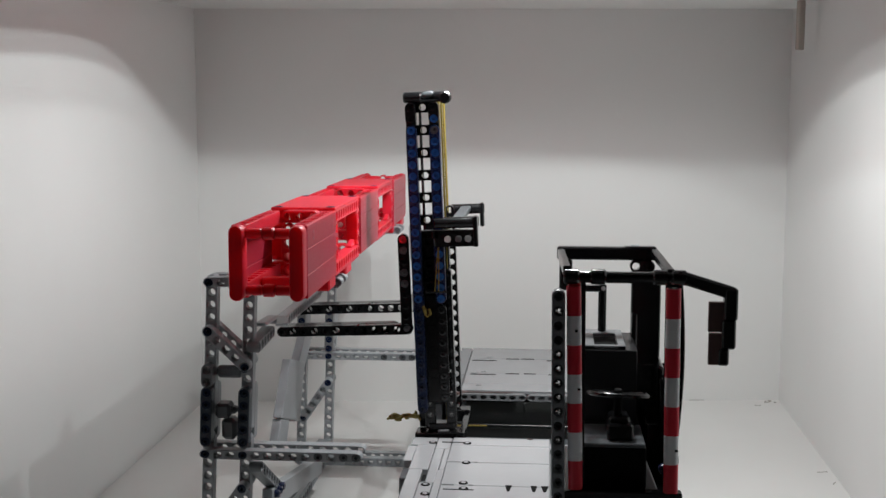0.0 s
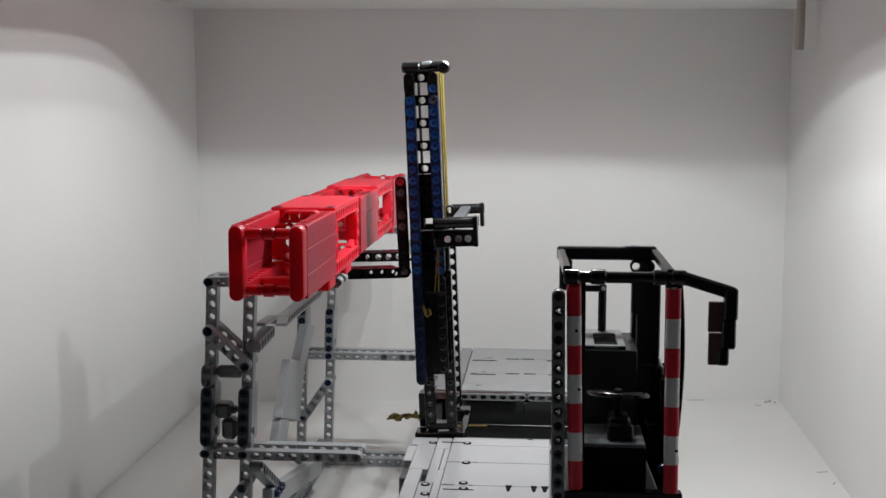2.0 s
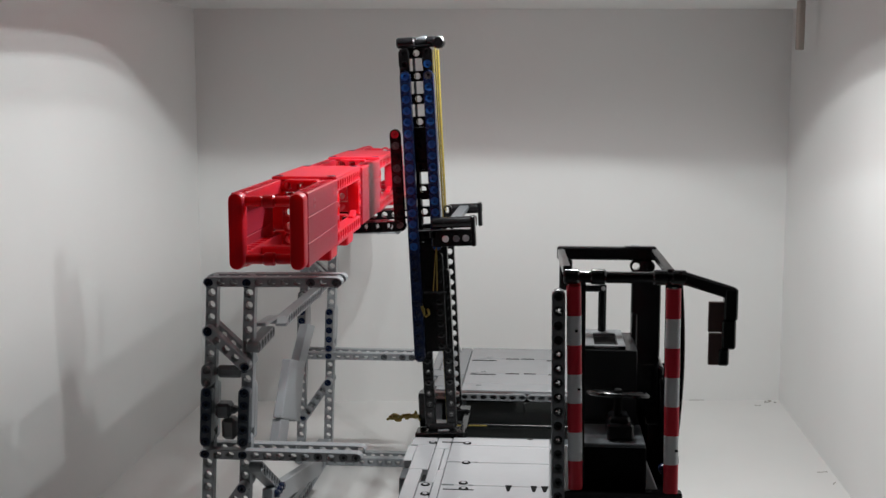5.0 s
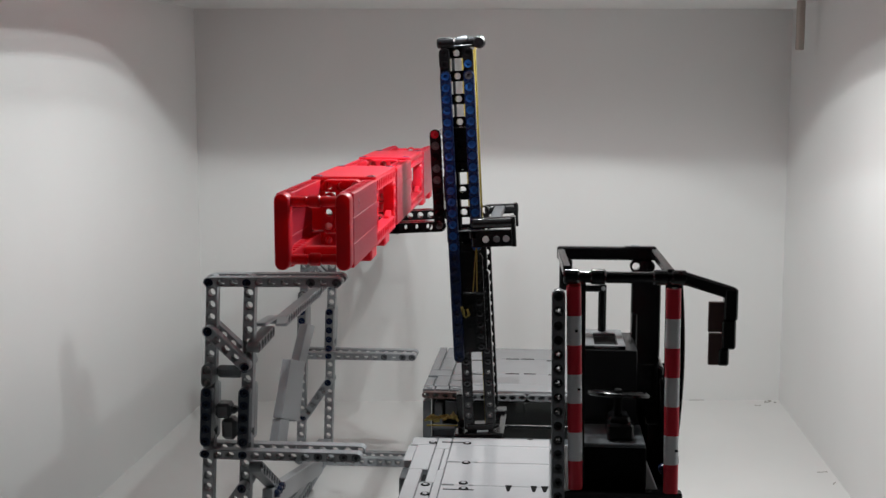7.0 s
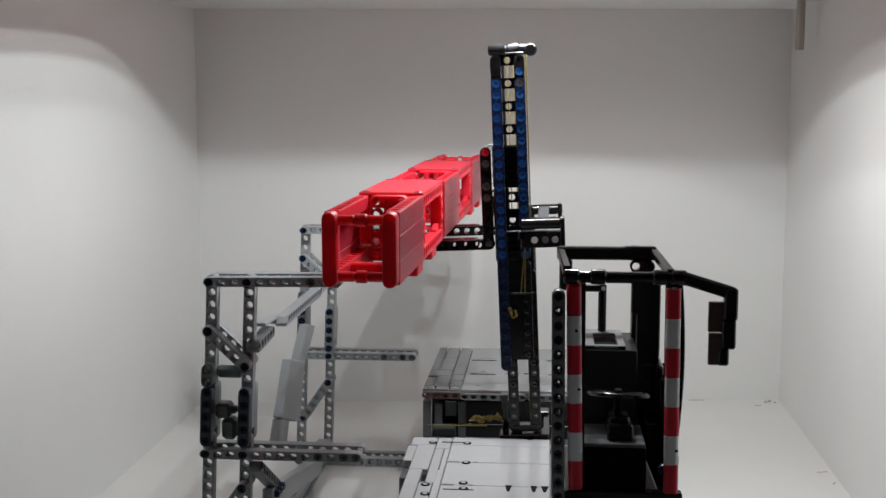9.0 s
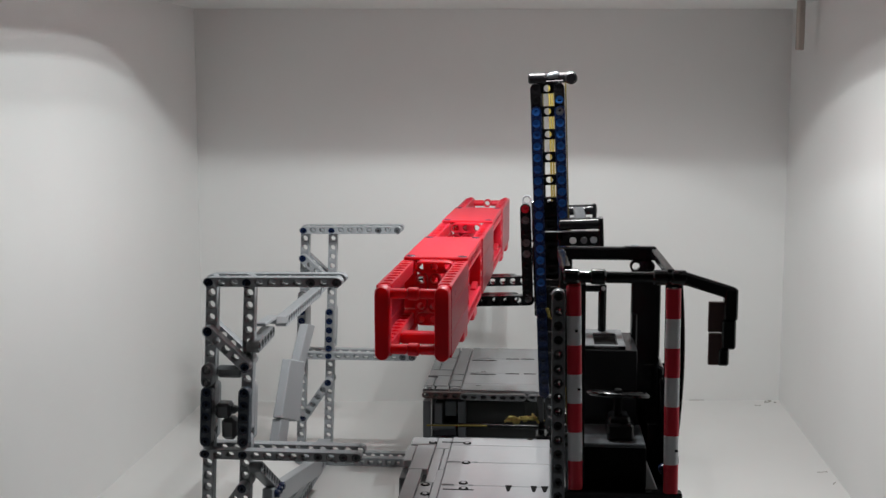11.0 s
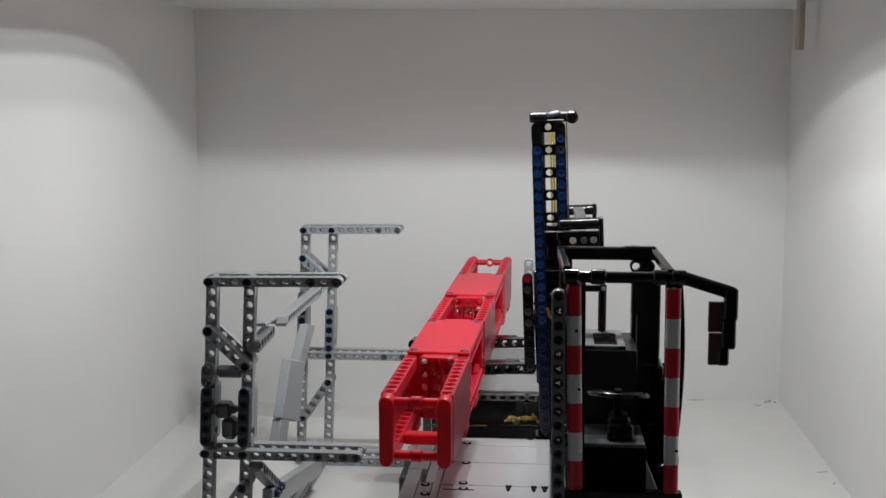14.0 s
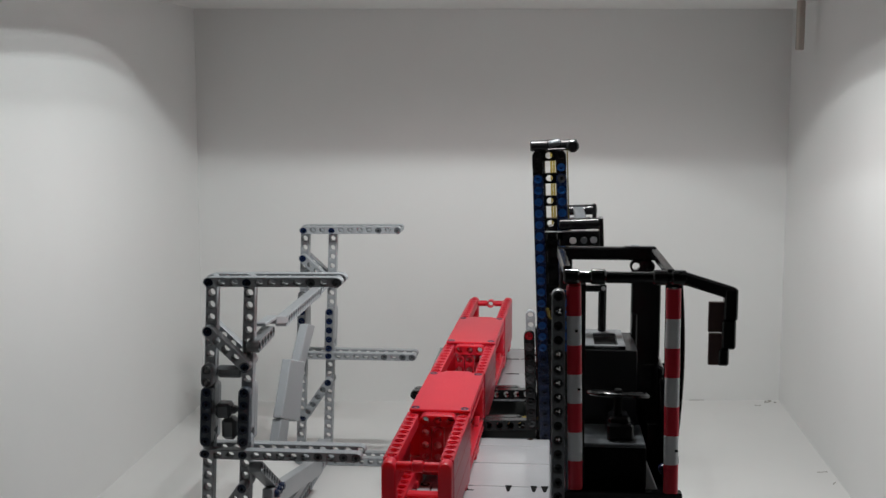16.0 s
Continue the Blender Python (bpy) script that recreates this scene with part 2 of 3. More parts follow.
# unseen surround added in front of the box, grey to keep front faces dark
RX0, RX1, RY0, RY1, RZ0, RZ1 = -82, 68, -30, MOUTH, -4, 78
structure(prism("floor_front", M_SURROUND, [(RX0, RY0), (RX1, RY0), (RX1, FRONT + 3), (RX0, FRONT + 3)], RZ0, RZ0 + 2), "added unseen grey table top in front of the box", "floor")
structure(prism("ceiling_front", M_SURROUND, [(RX0, RY0), (RX1, RY0), (RX1, RY1), (RX0, RY1)], RZ1, RZ1 + 2), "added unseen grey ceiling before the box", "ceiling")
for nm, c in (("wall_front_south", [(RX0, RY0 - 2), (RX1, RY0 - 2), (RX1, RY0), (RX0, RY0)]), ("wall_front_west", [(RX0 - 2, RY0), (RX0, RY0), (RX0, RY1), (RX0 - 2, RY1)]),
              ("wall_front_east", [(RX1, RY0), (RX1 + 2, RY0), (RX1 + 2, RY1), (RX1, RY1)])):
    structure(prism(nm, M_SURROUND, c, RZ0, RZ1), "added unseen grey wall before the box", "wall")
for nm, x0, x1, z0, z1 in (("wall_mouth_west", RX0, XL - 2, RZ0, RZ1), ("wall_mouth_east", XR + 2, RX1, RZ0, RZ1), ("wall_mouth_top", XL - 2, XR + 2, TOP + 2, RZ1)):
    structure(prism(nm, M_SURROUND, [(x0, RY1), (x1, RY1), (x1, RY1 + 2), (x0, RY1 + 2)], z0, z1), "added unseen grey panel around the mouth of the box", "wall")


def bar(name, mat, a, b, w, h, parent, label="", side=(1, 0, 0), bevel=0.08):
    """A bevelled bar from a to b; w along side, h across."""
    a, b = Vector(a), Vector(b)
    L = (b - a).length
    return part(name, box_bm(0, L, -w / 2, w / 2, -h / 2, h / 2, bevel), mat, parent, label, axes(a, b - a, side))


def rod(name, mat, a, b, r, parent, label="", rounded=False):
    return part(name, rod_bm(a, b, r, round_ends=rounded), mat, parent, label)


# ---------------------------------------------------------------- fittings of the box
def hanging_rod():
    ob = part("hanging_rod", rod_bm((29.0, 147, 45.7), (29.0, 147, 51.4), 0.5, n=20), M_STEEL, None)
    tagged(ob, "short brushed steel rod hanging from the box top", "metal rod")


def crumb(x, y, r):
    bm = bmesh.new()
    bmesh.ops.create_icosphere(bm, subdivisions=2, radius=r * S)
    for v in bm.verts:
        v.co *= 1 + 0.5 * noise.noise(v.co * 900 + Vector((x, y, 0)))
        v.co.z *= 0.5
    ob = part("filler_crumb", bm, M_STAIN, None)
    ob.location = Vector((x, y, r * 0.25)) * S
    tagged(ob, "small grey crumb of filler on the white floor", "crumb", "crumbs in the corner")


def smear(x, y, length, turn):
    ob = part("filler_smear", box_bm(-length / 2, length / 2, -.07, .07, 0, .05, 0.02), M_STAIN, None)
    ob.matrix_basis = pose(x * S, y * S, 0, 0, 0, turn)
    tagged(ob, "thin grey smear of filler along the floor edge", "smear", "smears along the floor edge")


hanging_rod()
for sx, sy, sl, st in ((20.0, 161.0, 1.9, 5.6), (29.2, 160.6, 0.9, 20), (27.6, 158.8, 0.7, -30), (29.9, 130.8, 1.2, 15), (30.3, 127.0, 0.8, 60)):
    smear(sx, sy, sl, st)
for cx, cy, cr in ((29.6, 161.2, 0.26), (29.0, 161.0, 0.15), (30.2, 160.6, 0.16), (28.0, 159.0, 0.09)):
    crumb(cx, cy, cr)


# ---------------------------------------------------------------- the rack
def rack_frame(rack, y, lean):
    """One side frame of the rack: two posts, arms at two heights, a foot, braces."""
    def X(x, z):
        return (-27.22 if y < 100 else -26.8) + 1.018 * x + lean * (z - 12.1)
    up = (lean, 0, 1)
    brace_z = 22.1 if y < 100 else 23.0
    for x in (0, 3):
        beam(rack, 13, (X(x, 14.1), y, 14.1), up, name="post")
        beam(rack, 13, (X(x, 1.1), y, 1.1), up, name="post")
        # doubling beams over the joint of the posts, pinned in front; near ones coloured darker for shade
        beam(rack, 5, (X(x, 13.15), y - 1, 13.15), up, name="joint_beam", mat=M_GREY_SHADED if y < 100 else M_MGREY)
        beam(rack, 5, (X(x, 13.15), y + 1, 13.15), up, name="joint_beam")
        for k in range(5):
            pin(rack, (X(x, 13.15 + k), y - 1.42, 13.15 + k), (0, -1, 0), M_BLUE_SHADED if y < 100 else M_BLUE, length=0.03)
    beam(rack, 2, (X(0, 18.0), y - 1, 18.0), up, name="joint_beam", mat=M_MGREY)
    for s in (-1, 1):
        for n, z, dz in ((11, 26.07, 0.012), (13, 12.1 if y < 100 else 12.3, 0.0)):
            arm = beam(rack, n, (X(0, z), y + s, z), (1, 0, dz), name="arm")
            arm.matrix_basis = arm.matrix_basis @ Matrix.Diagonal((1.018, 1, 0.84, 1))
        beam(rack, 13, (X(0, 0.5), y + s, 0.5), (1, 0, 0), name="foot_beam")
        beam(rack, 5, (X(0, brace_z), y + s, brace_z), (3.2, 0, -3.0), name="brace")
        beam(rack, 6, (X(3, 9.3), y + s, 9.3), (-2.75, 0, -4.0), name="brace")
    for x, z in ((0, 26.0), (3, 26.0), (0, 12.1), (3, 12.1), (0, 22.1), (3, 19.2), (3, 9.3), (0.4, 5.4), (9, 12.1), (11, 12.1), (12, 12.1), (8, 26.1), (10, 26.1)):
        pz = z if y < 100 else {12.1: 12.3, 22.1: 23.0, 19.2: 20.1}.get(z, z)
        pin(rack, (X(x, z) if z != 12.1 and z < 26 else X(0, z) + 1.018 * x, y - 1.42, pz), (0, -1, 0), M_DGREY if x > 4 else M_BLUE_SHADED if y < 100 else M_BLUE, length=0.04)
    # through axle at the tips of the upper arms
    rod("axle", M_GREY, (X(0, 26) + 10.05, y - 1.2, 26.12), (X(0, 26) + 10.05, y + 2.0, 26.12), 0.36, rack)
    if y > 100:
        return
    # angled connectors between the posts
    part("connector", join_boxes((X(0.6, 15), X(1.8, 15), y - .9, y + .6, 14.9, 16.1), (X(1.5, 15), X(2.3, 15), y - .6, y + .3, 15.2, 15.8), bevel=0.22), M_DGREY, rack)
    part("connector", join_boxes((X(1.0, 13.5), X(2.2, 13.5), y - .5, y + .9, 13.0, 14.8), bevel=0.3), M_MGREY, rack)
    part("connector", join_boxes((X(0.4, 18.6), X(2.6, 18.6), y - .4, y + .4, 18.1, 19.1), bevel=0.3), M_MGREY, rack)


def build_rack():
    rack = tagged(empty("rack"), "grey plastic brick-built rack with arms standing on floor", "rack")
    rack_frame(rack, 94.1, 0.045)
    rack_frame(rack, 130.0, 0.036)
    along = (0, 1, 0)
    # ties between the two frames
    beam(rack, 6, (-23.3, 93.6, 20.75), (0, 1, 0.05), (1, 0, 0), name="tie_beam", mat=M_MGREY)
    bar("tie_beam", M_GREY, (-23.3, 95.9, 22.1), (-23.3, 100.4, 21.9), 0.95, 0.32, rack)
    bar("tie_beam", M_GREY, (-23.3, 99.9, 21.75), (-23.3, 104.2, 20.95), 0.95, 0.7, rack)
    beam(rack, 17, (-23.3, 103.8, 20.9), (0, 1, -0.005), (1, 0, 0), name="tie_beam")
    beam(rack, 10, (-23.3, 120.2, 21.0), along, (1, 0, 0), name="tie_beam")
    # long slanting panel and struts
    def plate(corners, x0, x1):
        bm = bmesh.new()
        near, far = ([bm.verts.new(Vector((x, y, z)) * S) for y, z in corners] for x in (x1, x0))
        bm.faces.new(near), bm.faces.new(far[::-1])
        for k in range(len(corners)):
            bm.faces.new((near[k], near[(k + 1) % len(corners)], far[(k + 1) % len(corners)], far[k]))
        bmesh.ops.bevel(bm, geom=bm.edges[:], offset=0.08 * S, segments=1, affect="EDGES")
        return part("slant_panel", bm, M_GREY, rack)

    plate([(105.1, 17.2), (111.2, 15.6), (107.8, 10.8), (101.0, 12.9)], -23.6, -22.8)
    plate([(113.5, 18.8), (117.1, 17.9), (111.4, 15.0), (109.0, 10.4), (107.2, 10.9), (108.6, 15.8)], -23.72, -22.9)
    plate([(101.2, 12.8), (104.4, 11.8), (103.0, 9.8), (99.6, 11.0)], -23.66, -22.86)
    beam(rack, 9, (-23.3, 93.6, 10.9), (0, 0.865, -0.5), (1, 0, 0), name="strut", mat=M_MGREY)
    bar("strut", M_GREY, (-23.3, 97.2, 6.9), (-23.3, 119.5, 2.9), 0.9, 1.8, rack)
    bar("strut", M_GREY, (-24.2, 96.0, 3.0), (-24.2, 128.5, 2.6), 1.5, 0.9, rack)
    for k in range(3):
        pin(rack, (-22.95, 98.2 + k, 7.1), (1, 0, 0), M_BLUE, length=0.5)
    beam(rack, 35, (-24.6, 95, 0.5), along, (1, 0, 0), name="tie_beam")
    return rack


build_rack()


# ---------------------------------------------------------------- the carried girder
def end_post(g, x, y):
    """A rounded upright at the girder's end with eased edges."""
    bm = bmesh.new()
    outline = [(0.5 * math.cos(a), 0.46 * math.sin(a)) for a in (math.pi * k / 8 for k in range(9))]
    outline = [(px_, 4.54 + pz) for px_, pz in outline] + [(-px_, 0.46 - pz) for px_, pz in outline]
    rings = []
    for yy, sc in ((-.48, 0.86), (-.40, 0.96), (-.30, 1.0), (.48, 1.0)):
        rings.append([bm.verts.new(Vector((x + a * sc, y + yy, 2.5 + (b - 2.5) * (1 - (1 - sc) * 0.18))) * S) for a, b in outline])
    n = len(outline)
    for r0, r1 in zip(rings, rings[1:]):
        for k in range(n):
            bm.faces.new((r0[k], r0[(k + 1) % n], r1[(k + 1) % n], r1[k]))
    bm.faces.new(rings[0]), bm.faces.new(rings[-1][::-1])
    part("end_post", bm, M_RED, g)


def build_girder():
    g = tagged(empty("girder"), "bright red plastic lattice girder lying across the rack", "girder")
    for x in (-2, 2):
        for y in (0.0, 54.9):
            end_post(g, x, y)
    for z in (0.62, 4.4):
        for y in (0.35, 54.6):
            bm = rod_bm((-1.6, y, z), (-.42, y, z), 0.34)
            rod_bm((.42, y, z), (1.6, y, z), 0.34, bm)
            if y < 10 or z < 1:
                rod_bm((-.42, y, z), (.42, y, z), 0.43, bm)
            else:
                beam(g, 1, (0, y, z), (1, 0, 0), (0, 1, 0), M_RED, "crossbar")
            part("crossbar", bm, M_RED, g)
    for y in (4.3, 50.6):
        part("crossbar", box_bm(-1.5, 1.5, y - .45, y + .45, 0.1, 0.9, 0.1), M_RED, g)
    for i in range(5):
        a = 11 * i
        if i % 2 == 0:
            for z in (0.52, 4.46):
                for x in (-2, 2):
                    beam(g, 10, (x, a + 1.0, z), (0, 1, 0), (0, 0, 1), M_RED, "rail")
            for z in (0.5, 4.5):
                for y in ((10.5,) if i == 0 else (0.5,) if i == 4 else (0.5, 10.5)):
                    beam(g, 3, (-1, a + y, z), (1, 0, 0), (0, 1, 0), M_RED, "crossbar")
            for s in (-1, 1):
                x0, x1 = sorted((s * 2.36, s * 2.54))
                boxes = [(x0, x1, a + .55, a + 10.9, z0, z1) for z0, z1 in ((0.06, 1.62), (1.66, 3.34), (3.38, 4.92))]
                boxes.append((x0 + .04, x1 - .04, a + .6, a + 10.85, 0.3, 4.7))
                part("side_panel", join_boxes(*boxes, bevel=0.04), M_RED, g)
            for px_ in (-1.0, 0.0) if i < 4 else ():
                beam(g, 3, (px_, a + 10.5, 1.5), (0, 0, 1), (0, 1, 0), M_RED, "partition")
        else:
            for x in (-2, 2):
                for z in (0.5, 4.44):
                    beam(g, 11, (x, a + 0.5, z), (0, 1, 0), (1, 0, 0), M_RED, "rail")
                for y in (0.5, 10.5):
                    beam(g, 3, (x, a + y, 1.5), (0, 0, 1), (1, 0, 0), M_RED, "crossbar")
                bar("gusset", M_RED, (x, a + 1.0, 3.9), (x, a + 2.4, 4.3), 0.5, 0.9, g)
                bar("gusset", M_RED, (x, a + 10.0, 1.1), (x, a + 8.6, 0.7), 0.5, 0.9, g)
            for z in (0.0, 5.0):
                part("cover_panel", join_boxes((-2.46, 2.46, a + .05, a + 10.95, z - .12, z + .12), bevel=0.06), M_RED, g)
            for x in (-2, 2):
                for y in (0.5, 10.5):
                    pin(g, (x, a + y, 4.95), (0, 0, 1), M_BLUE, length=0.2)
    for y, drop in ((9.5, .78), (16.6, .72), (45.5, .7), (52.6, .72)):
        for x in (-1.9, 1.9):
            part("foot", box_bm(x - .6, x + .6, y - 1.2, y + 1.2, -drop, 0.1, 0.12), M_RED, g)
    for y in (2.5, 9.5, 24.5, 31.5, 46.5, 53.0):
        pin(g, (2.5, y, 4.1), (1, 0, 0), M_SOCKET, length=0.05)
    g.scale.y = 1.134
    return g


girder = build_girder()


# ---------------------------------------------------------------- the side-loading truck
def stripe_post(t, x, z_top, lean):
    p = part("marker_post", box_bm(-.42, .42, -.2, .62, -14.3, 0.05, 0.2, seg=2), M_BLACK, t, "red and white striped marker post")
    p.matrix_basis = axes((x, 82.0, z_top), (1, 0, 0), (0, 1, 0)) @ pose(0, 0, 0, 0, lean, 0)
    h = 14.2 / 7
    for k in range(7):
        bm = bmesh.new()
        g = bmesh.ops.create_cone(bm, cap_ends=True, segments=20, radius1=0.5 * S, radius2=0.5 * S, depth=h * S)
        for v in bm.verts:
            v.co.y = max(v.co.y * 0.8, -.35 * S)
            v.co.z -= (k + 0.5) * h * S
        part("stripe", bm, M_DRED if k % 2 == 0 else M_STRIPE, p)
    for k, dx in ((1, .05), (3, .2)) if x < 5 else ((5, .22),):
        part("print_mark", box_bm(dx, dx + .2, -.375, -.34, -(k + .54) * h, -(k + .46) * h, 0), M_BLACK, p)
    return p


def build_truck():
    t = tagged(empty("side_loader_truck"), "white and black plastic brick-built side loader truck with cab", "toy truck")
    # rear deck: thin panels on a frame of beams
    part("deck_frame", join_boxes((-12.7, 9.2, 124.6, 144.6, 8.95, 9.72)), M_DGREY, t)
    for y0, y1 in ((124.1, 126.9), (126.98, 131.7), (131.78, 139.2), (139.28, 145.0)):
        slab("deck_panel", M_DECK, -8.9, 9.4, y0, y1, 9.62, 10.0, t, 0.04)
    for x0, x1, y0, y1 in ((-13, -11.7, 124.1, 125.5), (-11.64, -10.2, 124.1, 125.5), (-10.14, -8.96, 124.1, 125.5), (-13, -12.0, 125.56, 129.4), (-11.94, -10.4, 125.56, 130.2),
                           (-10.34, -8.96, 125.56, 128.2), (-10.34, -8.96, 128.26, 131.0), (-13, -10.4, 130.26, 133.0), (-13, -12.0, 133.06, 145), (-11.94, -10.4, 133.06, 139.2), (-11.94, -10.4, 139.26, 145), (-10.34, -8.96, 131.06, 145)):
        slab("deck_tile", M_TILE, x0 + .05, x1 - .05, y0 + .08, y1 - .08, 9.62, 9.985, t, 0.05)
    for x, y in ((-12.3, 124.8), (-9.6, 124.8), (-7.2, 126.2), (-7.0, 132.6), (-6.6, 139.6), (1.8, 133.2), (1.6, 139.8), (-8.0, 131.9)):
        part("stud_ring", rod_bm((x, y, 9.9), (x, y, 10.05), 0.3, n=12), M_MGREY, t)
    # black strips on the deck paint the shade of slots
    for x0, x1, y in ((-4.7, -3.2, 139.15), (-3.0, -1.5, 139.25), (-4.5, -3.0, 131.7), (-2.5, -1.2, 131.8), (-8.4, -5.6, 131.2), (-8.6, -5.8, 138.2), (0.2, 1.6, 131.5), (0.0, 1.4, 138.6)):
        part("deck_slot", box_bm(x0, x1, y - .2, y + .2, 9.9, 10.012, 0.0), M_SHADE_BLACK, t)
    for n, x, y, mat in ((10, -12.5, 123.7, M_MAROON), (7, -8.5, 123.3, M_MGREY), (11, -1.5, 123.3, M_MGREY)):
        edge = beam(t, n, (x, y, 9.5), (1, 0, 0), mat=mat, name="edge_beam")
        edge.matrix_basis = edge.matrix_basis @ Matrix.Diagonal((1, 0.8, 0.74, 1))
    # below the rear deck
    part("rear_chassis", join_boxes((-12.2, 9, 126.4, 144.4, 0.9, 8.95)), M_CHAR, t)
    slab("smoky_side_panel", M_CLEAR, -8.6, 9, 124.5, 124.9, 4.6, 8.7, t)
    slab("side_rib", M_CLEAR, -2.35, -2.1, 124.3, 124.55, 5.4, 8.6, t, 0.02)
    slab("sill", M_DGREY, -12.4, 9, 122.6, 124.6, 3.9, 4.8, t)
    for x in (-12.5, -8.8):
        slab("side_frame", M_DGREY, x - .4, x + .4, 123.9, 125.0, 4.7, 8.75, t)
    part("winch_block", join_boxes((-11.7, -10.9, 124.2, 126, 6.0, 8.4), (-10.6, -9.4, 124.6, 126, 7.0, 8.6), (-11.8, -9.4, 124.4, 126, 4.9, 6.0)), M_DGREY, t)
    rod("winch_drum", M_DGREY, (-11.9, 124.2, 5.9), (-9.5, 124.2, 5.9), 0.34, t, "")
    rod("slide_axle", M_BLACK, (-9.0, 121.2, 7.0), (9.0, 121.2, 7.0), 0.22, t)
    rod("string", M_YELLOW, (-12.2, 120.6, 7.05), (-6.0, 120.6, 7.15), 0.09, t, "taut yellow string")
    # the well in which the mast slides
    slab("well_floor", M_DGREY, -11.6, 9, 105.2, 124.0, 1.5, 3.9, t)
    slab("well_rail", M_GREY, -11.4, 8.8, 107.0, 108.4, 8.3, 8.95, t)
    slab("well_rail", M_MGREY, -11.4, 8.8, 118.6, 120.0, 5.0, 5.6, t)
    # front deck
    part("front_chassis", join_boxes((-10.3, 9, 60.5, 105.2, 0.9, 9.0)), M_MGREY, t)
    for y0, y1 in ((60.2, 79.0), (79.06, 93.05), (93.11, 99.06), (99.12, 104.0), (104.06, 106.4)):
        slab("deck_panel", M_SILVER, -8.3, 0.35, y0, y1, 9.5, 10.0 if y1 > 99.5 else 9.985, t, 0.07)
    for x0, x1, y0, y1 in ((-11.9, -9.7, 104.0, 106.2), (-9.64, -8.36, 102.9, 106.2), (-11.3, -9.7, 97.0, 103.94), (-9.64, -8.86, 93.6, 102.84), (-8.8, -8.36, 97.0, 102.84),
                           (-11.3, -10.14, 60.2, 96.94), (-10.08, -9.0, 60.2, 93.54), (-8.94, -8.36, 60.2, 96.94)):
        slab("deck_tile", M_SILVER, x0, x1, y0, y1, 9.45, 9.99 if x0 < -9 else 9.975, t, 0.07)
    slab("side_block", M_DGREY, -12.1, -11.35, 96.9, 99.7, 7.4, 9.2, t)
    slab("side_block", M_SILVER, -12.1, -11.34, 99.6, 103.9, 9.22, 9.9, t)
    beam(t, 33, (-10.85, 62, 8.4), (0, 1, 0), (1, 0, 0), mat=M_GREY, name="edge_beam")
    # rings in shade black paint the dark outline of the studs
    for x, y in ((-6.95, 104.6), (-6.66, 98.95), (-6.52, 93.6), (-6.42, 92.2), (-9.5, 92.95), (-9.3, 90.7), (-10.0, 104.6)):
        part("stud_ring", rod_bm((x, y, 9.9), (x, y, 10.06), 0.37, n=14), M_SHADE_BLACK, t)
        part("stud_core", rod_bm((x, y, 9.9), (x, y, 10.075), 0.22, n=12), M_SILVER, t)
    # ribs added along the panel joints to catch a glint
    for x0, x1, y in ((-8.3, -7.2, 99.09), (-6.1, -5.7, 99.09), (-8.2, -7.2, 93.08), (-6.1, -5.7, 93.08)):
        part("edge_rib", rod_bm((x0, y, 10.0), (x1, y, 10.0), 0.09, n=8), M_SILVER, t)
    # black patches painted as the shade of notches
    for x, w in ((-2.9, .26), (-0.9, .26), (-0.05, .3)):
        bm = bmesh.new()
        top = [bm.verts.new(Vector(p) * S) for p in ((x - w, 93.3, 10.02), (x + w, 93.3, 10.02), (x + .1, 91.9, 10.02), (x - .1, 91.9, 10.02))]
        low = [bm.verts.new(v.co - Vector((0, 0, 0.2)) * S) for v in top]
        bm.faces.new(top), bm.faces.new(low[::-1])
        for k in range(4):
            bm.faces.new((top[k], low[k], low[(k + 1) % 4], top[(k + 1) % 4]))
        part("deck_notch", bm, M_SHADE_BLACK, t)
    part("deck_notch", box_bm(-8.0, -5.6, 91.9, 92.1, 9.9, 10.0, 0), M_SHADE_BLACK, t)
    part("deck_notch", box_bm(-9.2, -6.6, 104.7, 104.95, 9.9, 10.015, 0), M_SHADE_BLACK, t)
    part("deck_notch", rod_bm((-1.42, 106.35, 9.3), (-1.42, 106.35, 10.02), 0.34, n=12), M_BLACK, t)
    # cab: front post, striped markers
    beam(t, 15, (0.86, 82.0, 13.2), (-0.008, 0, 1), mat=M_MGREY, name="cab_post")
    beam(t, 13, (0.95, 82.0, 0.6), (-0.004, 0, 1), mat=M_DGREY, name="cab_post")
    for k in range(0, 15):
        (hollow_pin(t, (0.86 - .008 * k, 82.0, 13.2 + k), M_PIN) if k in (4, 6, 7, 8, 9, 10, 13) else pin(t, (0.86 - .008 * k, 81.66, 13.2 + k), (0, -1, 0), M_PIN, length=0.02))
    stripe_post(t, 1.77, 27.88, -1.2)
    stripe_post(t, 8.47, 27.78, -0.45)
    rod("marker_cap", M_DRED, (1.8, 81.8, 27.75), (1.8, 82.6, 27.75), 0.46, t)
    beam(t, 15, (8.62, 83.2, 13.6), (-0.005, 0, 1), (1, 0, 0), mat=M_BLACK, name="cab_post")
    cable = bmesh.new()
    bow = [(8.85 + 0.42 * math.sin(math.pi * (0.12 + 0.88 * k / 12)), 82.9, 28.3 - k * 1.05) for k in range(13)]
    for a, b in zip(bow, bow[1:]):
        rod_bm(a, b, 0.16, cable, n=8)
    part("cable", cable, M_BLACK, t, "thin black cable bowed beside the striped post")
    beam(t, 15, (2.2, 83.1, 13.6), (-0.005, 0, 1), (1, 0, 0), mat=M_BLACK, name="cab_post")
